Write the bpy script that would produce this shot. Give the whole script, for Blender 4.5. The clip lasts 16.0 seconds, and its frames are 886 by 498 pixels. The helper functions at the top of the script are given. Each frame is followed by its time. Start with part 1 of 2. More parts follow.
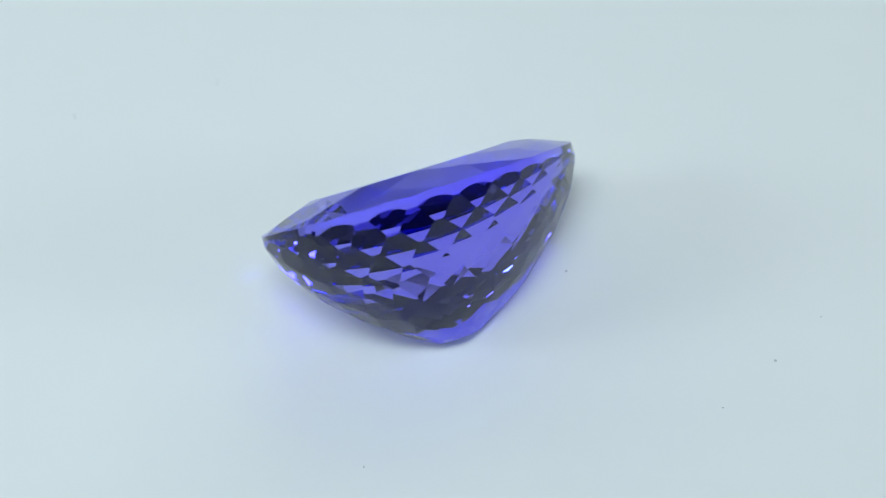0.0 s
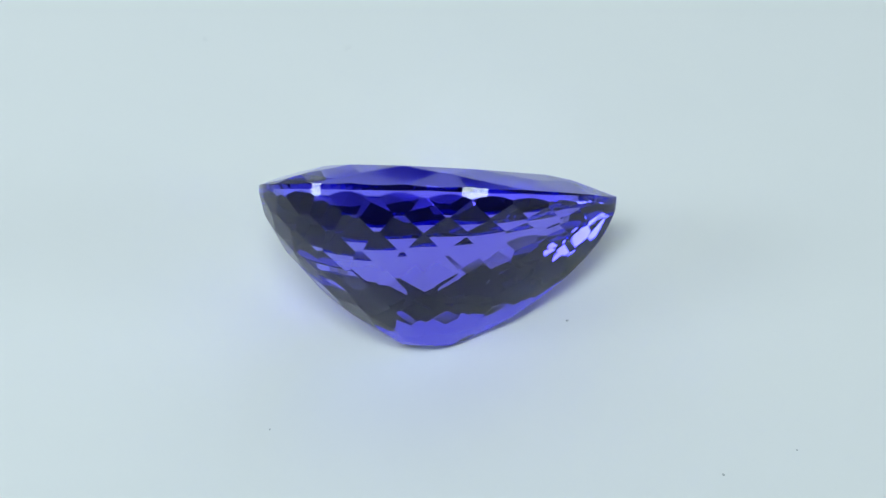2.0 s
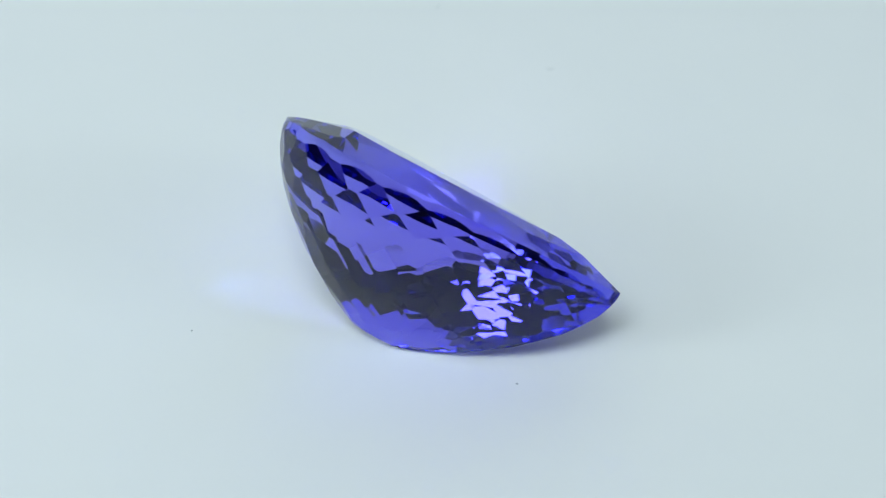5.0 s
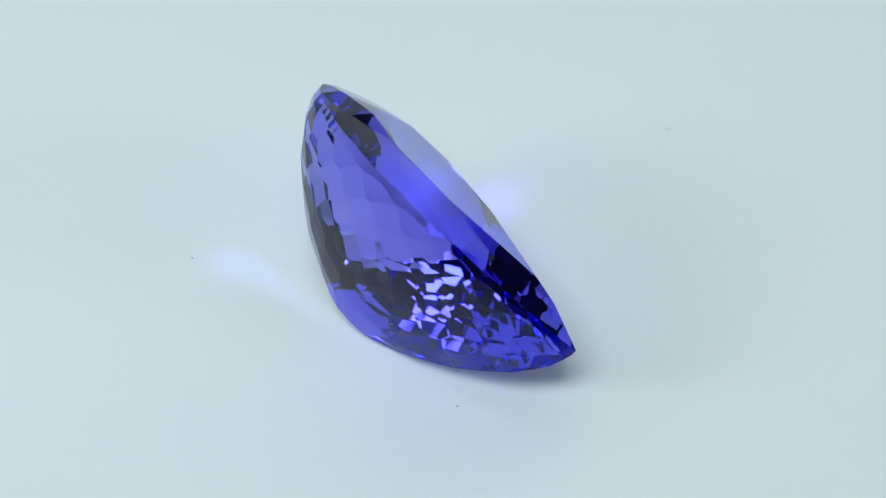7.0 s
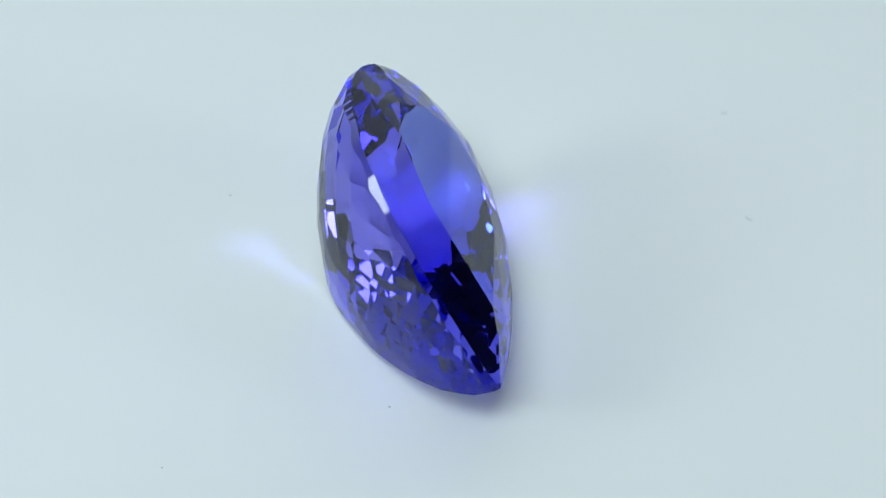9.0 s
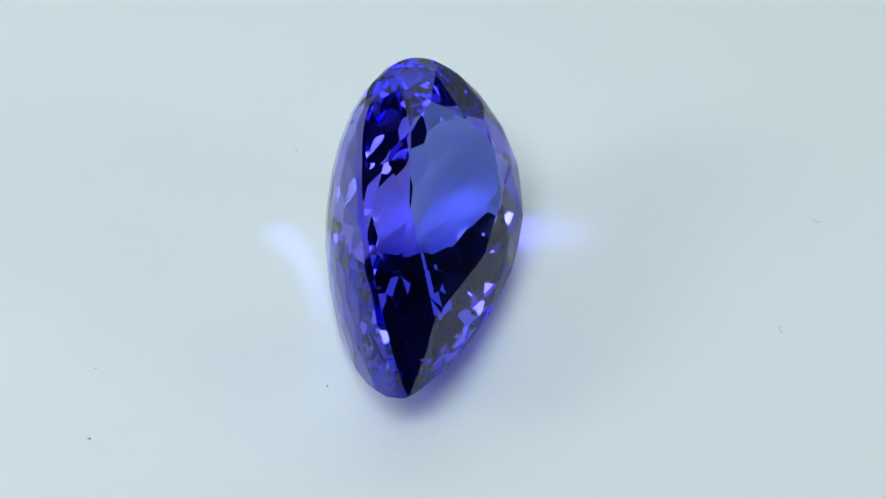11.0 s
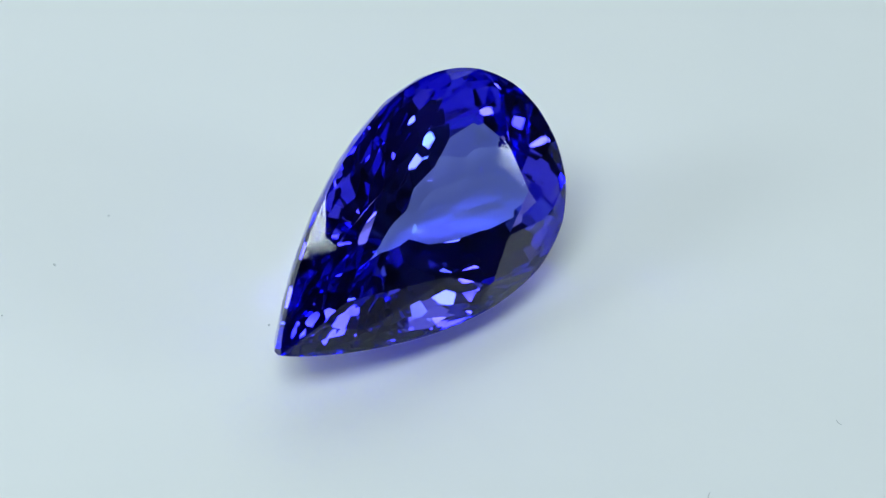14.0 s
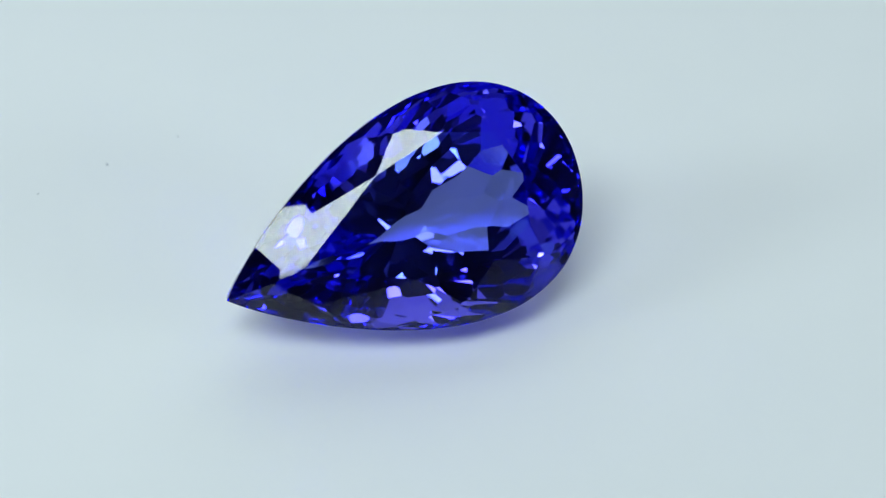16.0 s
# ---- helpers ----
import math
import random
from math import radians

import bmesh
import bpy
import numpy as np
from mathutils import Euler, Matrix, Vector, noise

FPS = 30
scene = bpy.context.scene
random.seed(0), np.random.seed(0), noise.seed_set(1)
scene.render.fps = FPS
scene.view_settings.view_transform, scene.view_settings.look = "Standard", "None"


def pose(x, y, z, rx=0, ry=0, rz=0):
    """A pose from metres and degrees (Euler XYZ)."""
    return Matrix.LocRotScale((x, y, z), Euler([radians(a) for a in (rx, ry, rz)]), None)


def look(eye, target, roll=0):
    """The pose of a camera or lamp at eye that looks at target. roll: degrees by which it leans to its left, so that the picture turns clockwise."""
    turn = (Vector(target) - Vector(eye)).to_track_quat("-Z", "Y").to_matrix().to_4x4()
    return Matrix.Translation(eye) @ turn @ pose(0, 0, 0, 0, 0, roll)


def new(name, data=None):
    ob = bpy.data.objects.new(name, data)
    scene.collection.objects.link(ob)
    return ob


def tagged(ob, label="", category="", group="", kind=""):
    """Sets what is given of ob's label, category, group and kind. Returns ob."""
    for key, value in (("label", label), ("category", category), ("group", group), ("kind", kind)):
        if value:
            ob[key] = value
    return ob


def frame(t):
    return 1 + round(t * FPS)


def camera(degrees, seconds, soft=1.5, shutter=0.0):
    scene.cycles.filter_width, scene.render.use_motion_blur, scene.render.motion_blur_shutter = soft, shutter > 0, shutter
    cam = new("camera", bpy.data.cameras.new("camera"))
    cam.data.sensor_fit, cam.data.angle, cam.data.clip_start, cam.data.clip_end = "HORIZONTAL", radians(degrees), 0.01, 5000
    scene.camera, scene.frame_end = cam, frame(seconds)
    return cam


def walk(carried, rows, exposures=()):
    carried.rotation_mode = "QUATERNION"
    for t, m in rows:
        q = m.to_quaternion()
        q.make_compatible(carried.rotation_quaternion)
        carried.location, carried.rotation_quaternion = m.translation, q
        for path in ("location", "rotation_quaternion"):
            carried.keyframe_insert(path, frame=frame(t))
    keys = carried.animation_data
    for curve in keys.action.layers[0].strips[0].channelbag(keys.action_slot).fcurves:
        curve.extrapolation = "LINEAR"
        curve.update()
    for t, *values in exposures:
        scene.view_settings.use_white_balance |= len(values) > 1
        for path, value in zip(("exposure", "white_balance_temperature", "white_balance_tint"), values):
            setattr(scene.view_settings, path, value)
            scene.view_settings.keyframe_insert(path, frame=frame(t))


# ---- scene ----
MM = 0.001
ELEVATION, DISTANCE, ROLL = 48.436, 0.106525, 4.463
AIM = (0.01259, 0.01904)
PLATE_DROP = 0.000294

# ---- camera, fixed on a stand above the plate ----
cam = camera(26.0, 16.0, soft=1.15)
cam.data.dof.use_dof = True
cam.data.dof.focus_distance = 0.1008
cam.data.dof.aperture_fstop = 50.0


def camera_pose():
    e = radians(ELEVATION)
    eye = Vector((0, -math.cos(e), math.sin(e))) * DISTANCE
    ahead = -eye.normalized()
    right = Vector((1, 0, 0))
    up = right.cross(ahead)
    eye.z += PLATE_DROP
    return look(eye, eye + ahead + right * AIM[0] + up * AIM[1], ROLL)


walk(cam, [(0.0, camera_pose()), (16.0, camera_pose())])


def turn_at(t):
    """Degrees by which the plate stands turned at t seconds."""
    return 51.666 - 12.334 * t + 0.0176 * t * t


# ---- light: a dim room, soft lamps above and beside the plate, one added behind ----
world = bpy.data.worlds.new("room")
scene.world = world
world.use_nodes = True
world.node_tree.nodes["Background"].inputs["Color"].default_value = (0.8, 0.95, 1.0, 1)
world.node_tree.nodes["Background"].inputs["Strength"].default_value = 0.05


def softbox(name, azimuth, elevation, distance, width, height, watts, colour, roll=0.0):
    data = bpy.data.lights.new(name, "AREA")
    data.shape, data.size, data.size_y, data.energy, data.color = "RECTANGLE", width, height, watts, colour
    lamp = new(name, data)
    a, e = radians(azimuth), radians(elevation)
    lamp.matrix_world = look(Vector((math.cos(a) * math.cos(e), math.sin(a) * math.cos(e), math.sin(e))) * distance, (0, 0, 0), roll)
    return lamp


TINT = (0.845, 1.0, 1.055)
softbox("softbox_above", -114.6, 63.3, 0.50, 0.30, 0.125, 1.50, TINT, 41.0)
softbox("softbox_left", -161, 27, 0.40, 0.10, 0.10, 0.38, TINT)
softbox("softbox_right", -13, 23.5, 0.45, 0.076, 0.080, 0.235, TINT)
# added, unseen area lamp standing in for a bright white backdrop behind the plate
softbox("backdrop_lamp", 108, 33, 0.38, 1.20, 0.50, 1.36, TINT)

scene.cycles.max_bounces = 24
scene.cycles.glossy_bounces = 16
scene.cycles.transmission_bounces = 20
scene.cycles.caustics_reflective = scene.cycles.caustics_refractive = True
scene.cycles.blur_glossy = 0.0


# ---- materials ----
def material(name):
    m = bpy.data.materials.new(name)
    m.use_nodes = True
    m.node_tree.nodes.clear()
    return m, m.node_tree.nodes, m.node_tree.links


def gem_material(name, colour, deep):
    """A transparent stone: clear reflections on its skin, tint in the light that enters, leaves or is thrown back inside,
    paler towards its thin ends."""
    m, nodes, links = material(name)
    out = nodes.new("ShaderNodeOutputMaterial")
    enter = nodes.new("ShaderNodeBsdfRefraction")
    place = nodes.new("ShaderNodeTexCoord")
    reach = nodes.new("ShaderNodeVectorMath")
    reach.operation = "DISTANCE"
    reach.inputs[1].default_value = (0.0012, -0.0003, 0.0062)
    thin = nodes.new("ShaderNodeMapRange")
    thin.interpolation_type = "SMOOTHSTEP"
    thin.inputs["From Min"].default_value, thin.inputs["From Max"].default_value = 0.0055, 0.0105
    thin.inputs["To Min"].default_value, thin.inputs["To Max"].default_value = 0.0, 0.55
    body = nodes.new("ShaderNodeMix")
    body.data_type = "RGBA"
    body.inputs["A"].default_value = colour
    body.inputs["B"].default_value = (0.66, 0.74, 0.98, 1)
    links.new(place.outputs["Object"], reach.inputs[0])
    links.new(reach.outputs["Value"], thin.inputs["Value"])
    links.new(thin.outputs["Result"], body.inputs["Factor"])
    links.new(body.outputs["Result"], enter.inputs["Color"])
    enter.inputs["Roughness"].default_value = 0.0
    enter.inputs["IOR"].default_value = 1.69
    gloss = nodes.new("ShaderNodeBsdfGlossy")
    gloss.inputs["Roughness"].default_value = 0.0
    fresnel = nodes.new("ShaderNodeFresnel")
    fresnel.inputs["IOR"].default_value = 1.69
    total = nodes.new("ShaderNodeMath")
    total.operation = "GREATER_THAN"
    total.inputs[1].default_value = 0.985
    skin = nodes.new("ShaderNodeMix")
    skin.data_type = "RGBA"
    skin.inputs["A"].default_value = (1, 1, 1, 1)
    skin.inputs["B"].default_value = deep
    polish = nodes.new("ShaderNodeMath")
    polish.operation = "POWER"
    polish.inputs[1].default_value = 1.12
    mix = nodes.new("ShaderNodeMixShader")
    links.new(fresnel.outputs[0], total.inputs[0])
    links.new(total.outputs[0], skin.inputs["Factor"])
    links.new(skin.outputs["Result"], gloss.inputs["Color"])
    links.new(fresnel.outputs[0], polish.inputs[0])
    links.new(polish.outputs[0], mix.inputs[0])
    links.new(enter.outputs[0], mix.inputs[1])
    links.new(gloss.outputs[0], mix.inputs[2])
    links.new(mix.outputs[0], out.inputs["Surface"])
    return m


def plate_material():
    m, nodes, links = material("glossy_white_acrylic")
    out = nodes.new("ShaderNodeOutputMaterial")
    bsdf = nodes.new("ShaderNodeBsdfPrincipled")
    place = nodes.new("ShaderNodeTexCoord")
    stain = nodes.new("ShaderNodeTexNoise")
    stain.inputs["Scale"].default_value = 90.0
    stain.inputs["Detail"].default_value = 3.0
    tone = nodes.new("ShaderNodeValToRGB")
    tone.color_ramp.elements[0].position, tone.color_ramp.elements[1].position = 0.3, 0.7
    tone.color_ramp.elements[0].color = (0.785, 0.80, 0.803, 1)
    tone.color_ramp.elements[1].color = (0.80, 0.812, 0.81, 1)
    grain = nodes.new("ShaderNodeTexNoise")
    grain.inputs["Scale"].default_value = 2600.0
    grain.inputs["Detail"].default_value = 4.0
    polish = nodes.new("ShaderNodeMapRange")
    polish.inputs["To Min"].default_value, polish.inputs["To Max"].default_value = 0.28, 0.42
    bump = nodes.new("ShaderNodeBump")
    bump.inputs["Strength"].default_value, bump.inputs["Distance"].default_value = 0.04, 0.00002
    for tex in (stain, grain):
        links.new(place.outputs["Object"], tex.inputs["Vector"])
    links.new(stain.outputs["Fac"], tone.inputs[0])
    links.new(tone.outputs[0], bsdf.inputs["Base Color"])
    links.new(stain.outputs["Fac"], polish.inputs["Value"])
    links.new(polish.outputs[0], bsdf.inputs["Roughness"])
    links.new(grain.outputs["Fac"], bump.inputs["Height"])
    links.new(bump.outputs[0], bsdf.inputs["Normal"])
    links.new(bsdf.outputs[0], out.inputs["Surface"])
    return m


GEM_VIOLET = gem_material("violet_gem", (0.43, 0.39, 0.96, 1), (0.44, 0.42, 0.91, 1))
GEM_BLUE = gem_material("blue_gem", (0.49, 0.64, 0.95, 1), (0.44, 0.48, 0.91, 1))
GEM_MIDDLE = gem_material("violet_blue_gem", (0.48, 0.44, 0.94, 1), (0.45, 0.41, 0.91, 1))
PLATE = plate_material()


def part(name, bm, mat, parent=None, label=""):
    me = bpy.data.meshes.new(name)
    bm.to_mesh(me)
    bm.free()
    me.materials.append(mat)
    ob = new(name, me)
    ob.parent = parent
    return tagged(ob, label)


# ---- the turning plate ----
def build_plate():
    bm = bmesh.new()
    profile = [(0.0, 0.0), (0.0435, 0.0), (0.0446, -0.0005), (0.045, -0.0015), (0.045, -0.0095), (0.044, -0.0105), (0.0, -0.0105)]
    n = 160
    rings = []
    for r, z in profile:
        if r == 0:
            rings.append([bm.verts.new((0, 0, z))])
        else:
            rings.append([bm.verts.new((r * math.cos(2 * math.pi * i / n), r * math.sin(2 * math.pi * i / n), z)) for i in range(n)])
    for a, b in zip(rings, rings[1:]):
        for i in range(n):
            j = (i + 1) % n
            if len(a) == 1:
                bm.faces.new((a[0], b[i], b[j]))
            elif len(b) == 1:
                bm.faces.new((a[i], b[0], a[j]))
            else:
                bm.faces.new((a[i], b[i], b[j], a[j]))
    bmesh.ops.recalc_face_normals(bm, faces=bm.faces)
    return tagged(part("turntable", bm, PLATE), "glossy white turntable plate under the gemstone", "turntable", kind="structure")


# ---- the pear-shaped gemstone ----
LENGTH, WIDTH, ROUNDNESS, FULLNESS = 20.0, 13.306, 0.764, -0.099
CROWN, GIRDLE, PAVILION = 1.13, 0.16, 8.494
HEART, KEEL = -0.462, 1.049
SKEW, LOP = 0.0513, -0.0207    # the two flanks are not quite alike
BOW, FULL_X, FULL_Y = 1.593, 0.755, 0.886
ROWS = ((0.08, 19), (0.151, 19), (0.267, 19), (0.384, 19), (0.497, 19), (0.605, 19), (0.762, 13), (0.872, 13))
TILT, SLOPE = 45.221, 17.476
GEM_X, GEM_Y = 1.602, 0.452
FEET = [(7.5, 1.85), (2.82, 4.45), (-4.3, 6.2), (-8.6, 3.9)]
GAPS = [(5.4, 3.15), (-0.8, 5.9), (-7.0, 5.4), (-9.7, 2.0)]
TABLE = [(5.82, 0.0), (0.45, 2.97), (-3.62, 3.65), (-6.12, 2.61), (-6.78, 0.0)]


def bulge(a):
    side = math.copysign(1.0, math.sin(a))
    return (1 + SKEW * side) * math.sin(a) * abs(math.sin(a / 2)) ** ROUNDNESS * math.exp((FULLNESS + LOP * side) * math.cos(a))


PEAK = max(bulge(i / 200) for i in range(1, 628))


def outline(a):
    """Pear outline in mm, the point at a = 0."""
    return Vector((LENGTH / 2 * math.cos(a), WIDTH / 2 * bulge(a) / PEAK))


OUTLINE = [outline(2 * math.pi * (i + 0.5) / 1440) for i in range(1440)]


def around(n, shift=0.0):
    """n places along the outline at even steps of its length, with the outward directions."""
    count = len(OUTLINE)
    run = [0.0]
    for i in range(count):
        run.append(run[-1] + (OUTLINE[(i + 1) % count] - OUTLINE[i]).length)
    places = []
    for k in range(n):
        want = (k + shift) / n % 1.0 * run[-1]
        i = next(j for j in range(count) if run[j + 1] >= want)
        p, q = OUTLINE[i], OUTLINE[(i + 1) % count]
        way = (q - p).normalized()
        places.append((p.lerp(q, (want - run[i]) / (run[i + 1] - run[i])), Vector((way.y, -way.x))))
    return places


def cut(faces, point, normal, tag):
    """Cut a convex solid, a list of (corners, tag), by a plane."""
    kept, rim = [], []
    for corners, old in faces:
        side = [(c - point).dot(normal) for c in corners]
        if max(side) < 1e-7:
            kept.append((corners, old))
            continue
        if min(side) > -1e-7:
            continue
        inside = []
        for i in range(len(corners)):
            j = (i + 1) % len(corners)
            if side[i] <= 0:
                inside.append(corners[i])
            if (side[i] < 0 < side[j]) or (side[j] < 0 < side[i]):
                x = corners[i].lerp(corners[j], side[i] / (side[i] - side[j]))
                inside.append(x)
                rim.append(x)
        kept.append((inside, old))
    if len(rim) > 2:
        mid = sum(rim, Vector()) / len(rim)
        u = normal.orthogonal().normalized()
        v = normal.cross(u)
        rim.sort(key=lambda c: math.atan2((c - mid).dot(v), (c - mid).dot(u)))
        loop = [c for i, c in enumerate(rim) if (c - rim[i - 1]).length > 1e-5]
        if len(loop) > 2:
            kept.append((loop, tag))
    return kept


def gem_faces():
    s = 30.0
    box = [Vector((x, y, z)) for x in (-s, s) for y in (-s, s) for z in (-s, s)]
    faces = [([box[i] for i in q], "none") for q in ((0, 1, 3, 2), (4, 6, 7, 5), (0, 4, 5, 1), (2, 3, 7, 6), (0, 2, 6, 4), (1, 5, 7, 3))]
    # girdle
    for p, n in around(96, 0.5):
        faces = cut(faces, Vector((p.x, p.y, 0)), Vector((n.x, n.y, 0)), "girdle")
    # crown: table, then on each flank the tip facet, the mains, the stars along the table and the halves along the girdle
    top, edge = CROWN, GIRDLE / 2
    faces = cut(faces, Vector((0, 0, top)), Vector((0, 0, 1)), "table")
    rim = around(720)

    def on_rim(x, y):
        p, n = min(rim, key=lambda place: (place[0] - Vector((x, y))).length)
        return Vector((p.x, p.y, edge)), Vector((n.x, n.y, 0))

    def lean(at, out, angle):
        """Cut away what stands above the plane through a place, falling off outwards at an angle."""
        return cut(faces, at, out.normalized() * math.sin(angle) + Vector((0, 0, math.cos(angle))), "crown")

    for flank in (1, -1):
        table = [Vector((x, y * flank, top)) for x, y in TABLE]
        # where the mains meet the girdle, and the places half way between them
        feet = [on_rim(x, y * flank) for x, y in FEET]
        gaps = [on_rim(x, y * flank)[0] for x, y in GAPS]

        def across(p, q):
            out = Vector((q.y - p.y, p.x - q.x, 0))
            return out if out.dot(p + q - Vector((-2, 0, 0))) > 0 else -out

        tip, end = Vector((LENGTH / 2, 0, edge)), Vector((-LENGTH / 2, 0, edge))
        # the two facets on either side of the tip
        faces = lean(tip, across(feet[0][0], tip), radians(25.5))
        out = across(feet[0][0], gaps[0])
        faces = lean(feet[0][0], out, radians(25.0))
        faces = lean(table[0], across(table[0], table[1]), radians(17.5))
        faces = lean(gaps[0], across(gaps[0], feet[1][0]), radians(27.5))
        for i in (1, 2, 3):
            foot, out = feet[i]
            steep = math.atan2(top - edge, out.dot(foot - table[i]))
            faces = lean(table[i], out, steep)
            faces = lean(table[i], across(table[i], table[i + 1]), 0.66 * steep)
            faces = lean(gaps[i], across(foot, gaps[i]), 1.3 * steep)
            faces = lean(gaps[i], across(gaps[i], feet[i + 1][0] if i < 3 else end), 1.3 * steep)
    faces = lean(end, Vector((-1, 0, 0)), math.atan2(top - edge, table[4].x - end.x))
    # pavilion: staggered rows of diamonds
    for k, (d, count) in enumerate(ROWS):
        share = 1 - d ** BOW
        sx, sy = share ** FULL_X, share ** FULL_Y
        drop = -BOW * d ** (BOW - 1)
        for p, n in around(count, 0.5 * (k % 2)):
            along = Vector((-n.y * sx, n.x * sy, 0))
            down = Vector((FULL_X * sx / share * drop * (p.x - HEART), FULL_Y * sy / share * drop * (p.y - KEEL), -PAVILION))
            normal = down.cross(along).normalized()
            at = Vector((HEART + sx * (p.x - HEART), KEEL + sy * (p.y - KEEL), -GIRDLE / 2 - d * PAVILION))
            if normal.dot(at - Vector((HEART, KEEL, -2))) < 0:
                normal.negate()
            faces = cut(faces, at, normal, "pavilion")
    # blunted keel
    base = -GIRDLE / 2 - 0.962 * PAVILION
    faces = cut(faces, Vector((HEART, KEEL, base)), Vector((0, 0, -1)), "pavilion")
    for i in range(10):
        a, slant = 2 * math.pi * (i + 0.5) / 10, radians(19)
        at = Vector((HEART + 1.3 * math.cos(a), KEEL + 0.6 * math.sin(a), base))
        faces = cut(faces, at, Vector((math.cos(a) * math.sin(slant), math.sin(a) * math.sin(slant), -math.cos(slant))), "pavilion")
    return faces


def gem_turn():
    return Matrix.Rotation(radians(-TILT), 4, "X") @ Matrix.Rotation(radians(SLOPE), 4, "Y")


def build_gem():
    """The stone under an Empty at the middle of the plate."""
    gem = new("gemstone")
    tagged(gem, "violet-blue faceted pear-shaped gemstone lying tilted on white plate", "gemstone")
    faces = gem_faces()
    turn = gem_turn()
    low = min((turn @ c).z for corners, _ in faces for c in corners)
    lift = Matrix.Translation((GEM_X, GEM_Y, -low))
    for tag, name, label in (("table", "table_facet", "large flat top facet"), ("crown", "crown", "bevelled upper facets"),
                             ("girdle", "girdle", "thin polished edge"), ("pavilion", "pavilion", "deep lower part with many small diamond facets")):
        bm = bmesh.new()
        seen = {}
        for corners, own in faces:
            if own != tag:
                continue
            ring = []
            for c in corners:
                w = lift @ turn @ c
                key = (round(w.x, 4), round(w.y, 4), round(w.z, 4))
                if key not in seen:
                    seen[key] = bm.verts.new((key[0] * MM, key[1] * MM, key[2] * MM))
                if seen[key] not in ring:
                    ring.append(seen[key])
            if len(ring) > 2:
                bm.faces.new(ring)
        part(name, bm, {"table": GEM_BLUE, "crown": GEM_MIDDLE}.get(tag, GEM_VIOLET), gem, label)
    return gem


# ---- dust on the plate ----
def dust_material():
    m, nodes, links = material("grey_dust")
    out = nodes.new("ShaderNodeOutputMaterial")
    bsdf = nodes.new("ShaderNodeBsdfPrincipled")
    bsdf.inputs["Base Color"].default_value = (0.48, 0.50, 0.51, 1)
    bsdf.inputs["Roughness"].default_value = 0.9
    links.new(bsdf.outputs[0], out.inputs["Surface"])
    return m


DUST = dust_material()


def speck(size, seed):
    """A crumb of dust, size in mm."""
    bm = bmesh.new()
    bmesh.ops.create_icosphere(bm, subdivisions=2, radius=size / 2 * MM)
    rnd = random.Random(seed)
    for v in bm.verts:
        v.co *= rnd.uniform(0.7, 1.2)
        v.co.z *= 0.6
        v.co.x *= 1.3
    low = min(v.co.z for v in bm.verts)
    bmesh.ops.translate(bm, verts=bm.verts, vec=(0, 0, -low))
    return tagged(part("dust_speck", bm, DUST), "tiny grey dust speck on the white plate", "dust", group="dust on the plate")


def fibre(length, bend, seed):
    """A short bent lint fibre lying on the plate, length in mm."""
    bm = bmesh.new()
    rnd = random.Random(seed)
    rings, sides, steps = [], 6, 10
    x = y = 0.0
    turn = -bend / 2
    for i in range(steps + 1):
        r = 0.018 * (1.0 if 0 < i < steps else 0.5) * rnd.uniform(0.8, 1.2)
        side = Vector((-math.sin(turn), math.cos(turn), 0))
        rings.append([bm.verts.new((Vector((x, y, 0.03)) + side * r * math.cos(2 * math.pi * k / sides) + Vector((0, 0, r * math.sin(2 * math.pi * k / sides)))) * MM) for k in range(sides)])
        x += math.cos(turn) * length / steps
        y += math.sin(turn) * length / steps
        turn += bend / steps + rnd.uniform(-0.1, 0.1)
    for p, q in zip(rings, rings[1:]):
        for k in range(sides):
            bm.faces.new((p[k], p[(k + 1) % sides], q[(k + 1) % sides], q[k]))
    bm.faces.new(rings[0][::-1])
    bm.faces.new(rings[-1])
    bmesh.ops.recalc_face_normals(bm, faces=bm.faces)
    low = min(v.co.z for v in bm.verts)
    bmesh.ops.translate(bm, verts=bm.verts, vec=(0, 0, -low))
    return tagged(part("lint_fibre", bm, DUST), "short grey bent lint fibre on the white plate", "lint", group="dust on the plate")


# ---- the room round the stand ----
def box(name, lo, hi, mat, label, category="wall"):
    bm = bmesh.new()
    bmesh.ops.create_cube(bm, size=1.0)
    for v in bm.verts:
        v.co = Vector([l + (h - l) * (c + 0.5) for l, h, c in zip(lo, hi, v.co)])
    return tagged(part(name, bm, mat), label, category, kind="structure")


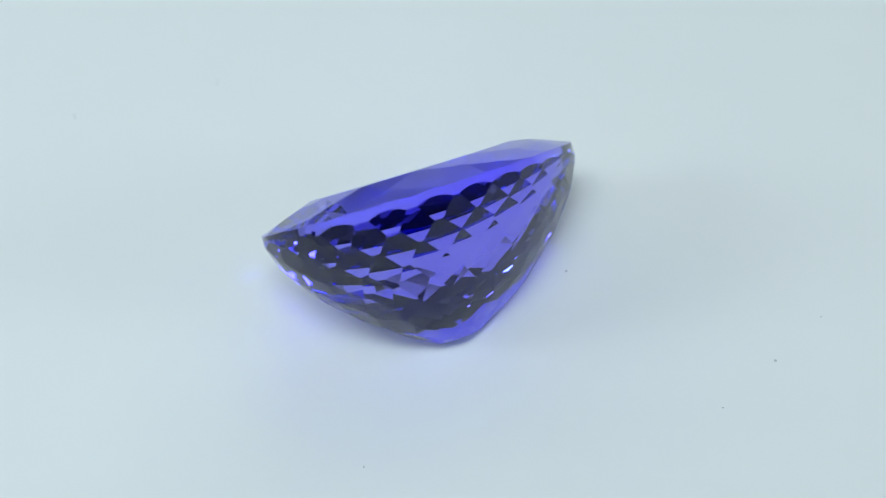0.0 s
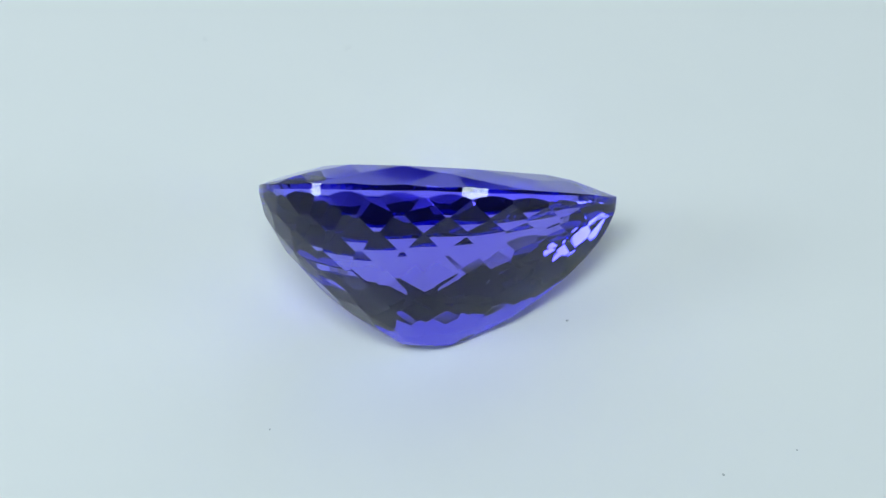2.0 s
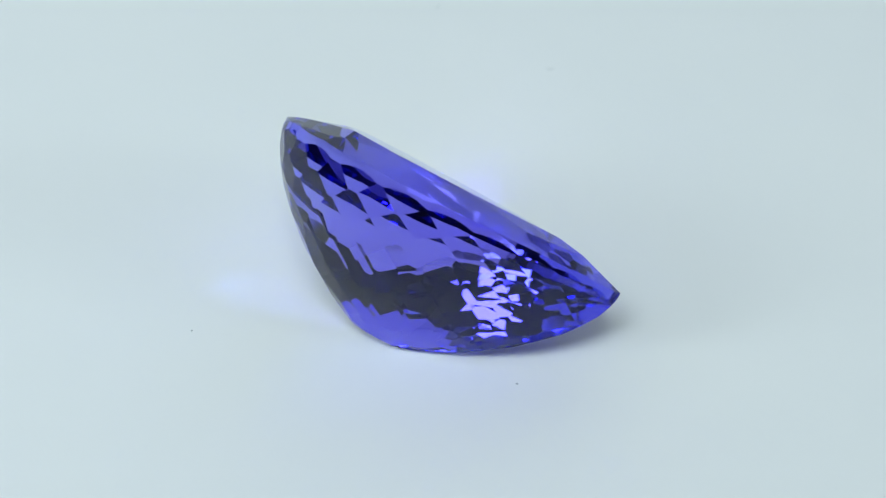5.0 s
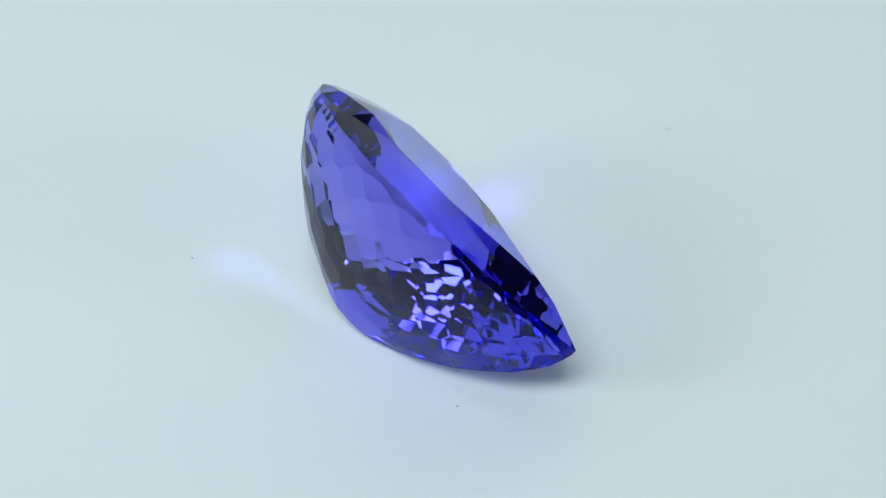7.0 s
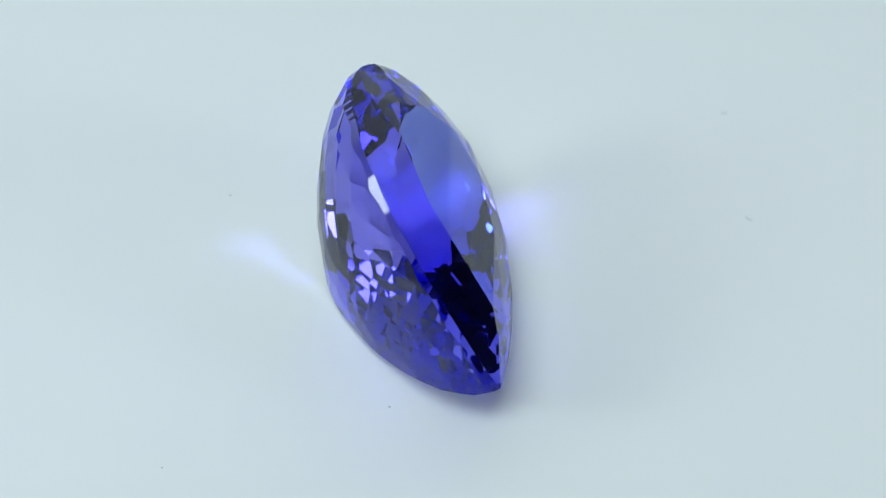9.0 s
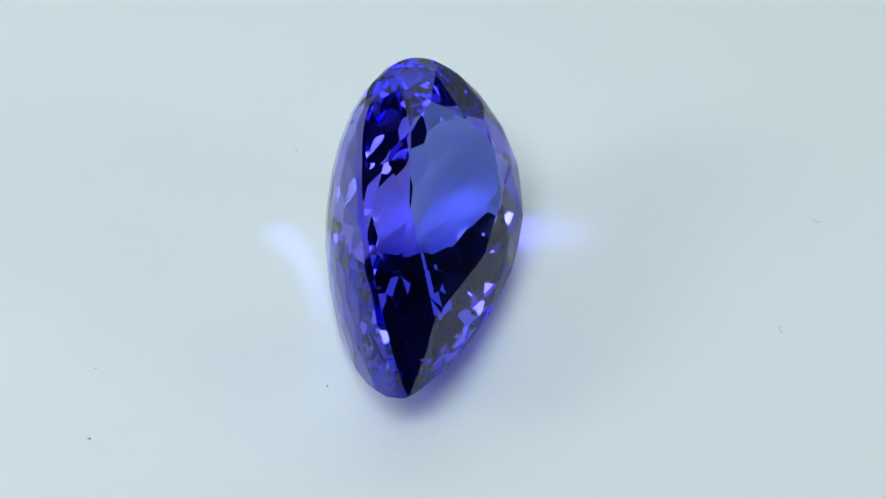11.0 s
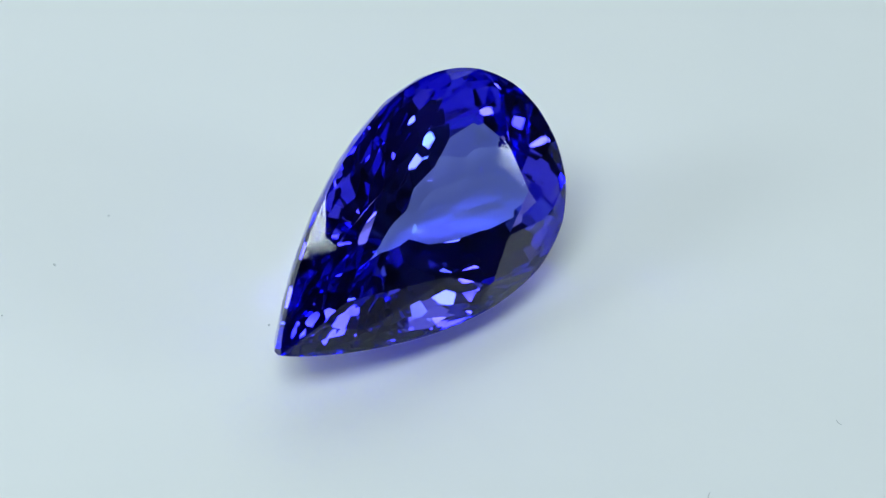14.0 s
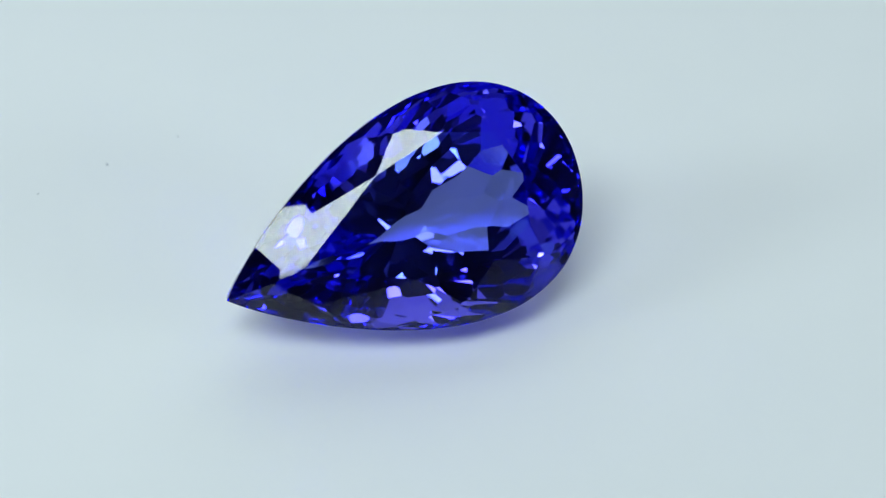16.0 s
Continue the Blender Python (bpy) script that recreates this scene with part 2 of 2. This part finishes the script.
def wall_material():
    m, nodes, links = material("grey_wall_paint")
    out = nodes.new("ShaderNodeOutputMaterial")
    bsdf = nodes.new("ShaderNodeBsdfPrincipled")
    grain = nodes.new("ShaderNodeTexNoise")
    grain.inputs["Scale"].default_value = 6.0
    ramp = nodes.new("ShaderNodeValToRGB")
    ramp.color_ramp.elements[0].color = (0.30, 0.31, 0.32, 1)
    ramp.color_ramp.elements[1].color = (0.38, 0.39, 0.40, 1)
    bsdf.inputs["Roughness"].default_value = 0.8
    links.new(grain.outputs["Fac"], ramp.inputs[0])
    links.new(ramp.outputs[0], bsdf.inputs["Base Color"])
    links.new(bsdf.outputs[0], out.inputs["Surface"])
    return m


WALL = wall_material()
R, T, LOW, HIGH = 1.5, 0.1, -0.9, 1.6
box("wall_north", (-R, R, LOW), (R, R + T, HIGH), WALL, "plain grey painted studio wall")
box("wall_south", (-R, -R - T, LOW), (R, -R, HIGH), WALL, "plain grey painted studio wall")
box("wall_east", (R, -R - T, LOW), (R + T, R + T, HIGH), WALL, "plain grey painted studio wall")
box("wall_west", (-R - T, -R - T, LOW), (-R, R + T, HIGH), WALL, "plain grey painted studio wall")
box("ceiling", (-R - T, -R - T, HIGH), (R + T, R + T, HIGH + T), WALL, "plain grey painted studio ceiling", "ceiling")
box("floor", (-R - T, -R - T, LOW - T), (R + T, R + T, LOW), WALL, "plain grey studio floor", "floor")
box("tabletop", (-0.6, -0.45, LOW), (0.6, 0.45, -0.0105), WALL, "grey working surface under the turntable", "table")

turntable = build_plate()
gemstone = build_gem()

# places on the plate in mm, turning with it
dust = []
for i, (x, y, size) in enumerate(((6.68, -5.38, 0.12), (-11.1, -6.1, 0.10), (9.37, -17.78, 0.14), (4.74, -17.51, 0.09), (13.8, -17.9, 0.09))):
    dust.append((speck(size, i), x, y, 40.0 * i))
for i, (x, y, size, bend, turn) in enumerate(((4.0, 19.8, 0.5, 1.2, 20.0), (-3.9, 23.6, 0.45, 1.5, 70.0))):
    dust.append((fibre(size, bend, i), x, y, turn))


def motions():
    times = [i * 0.5 for i in range(33)]
    for thing in (turntable, gemstone):
        walk(thing, [(t, pose(0, 0, 0, 0, 0, turn_at(t))) for t in times])
    for thing, x, y, own in dust:
        walk(thing, [(t, pose(0, 0, 0, 0, 0, turn_at(t)) @ pose(x * MM, y * MM, 0, 0, 0, own)) for t in times])


motions()
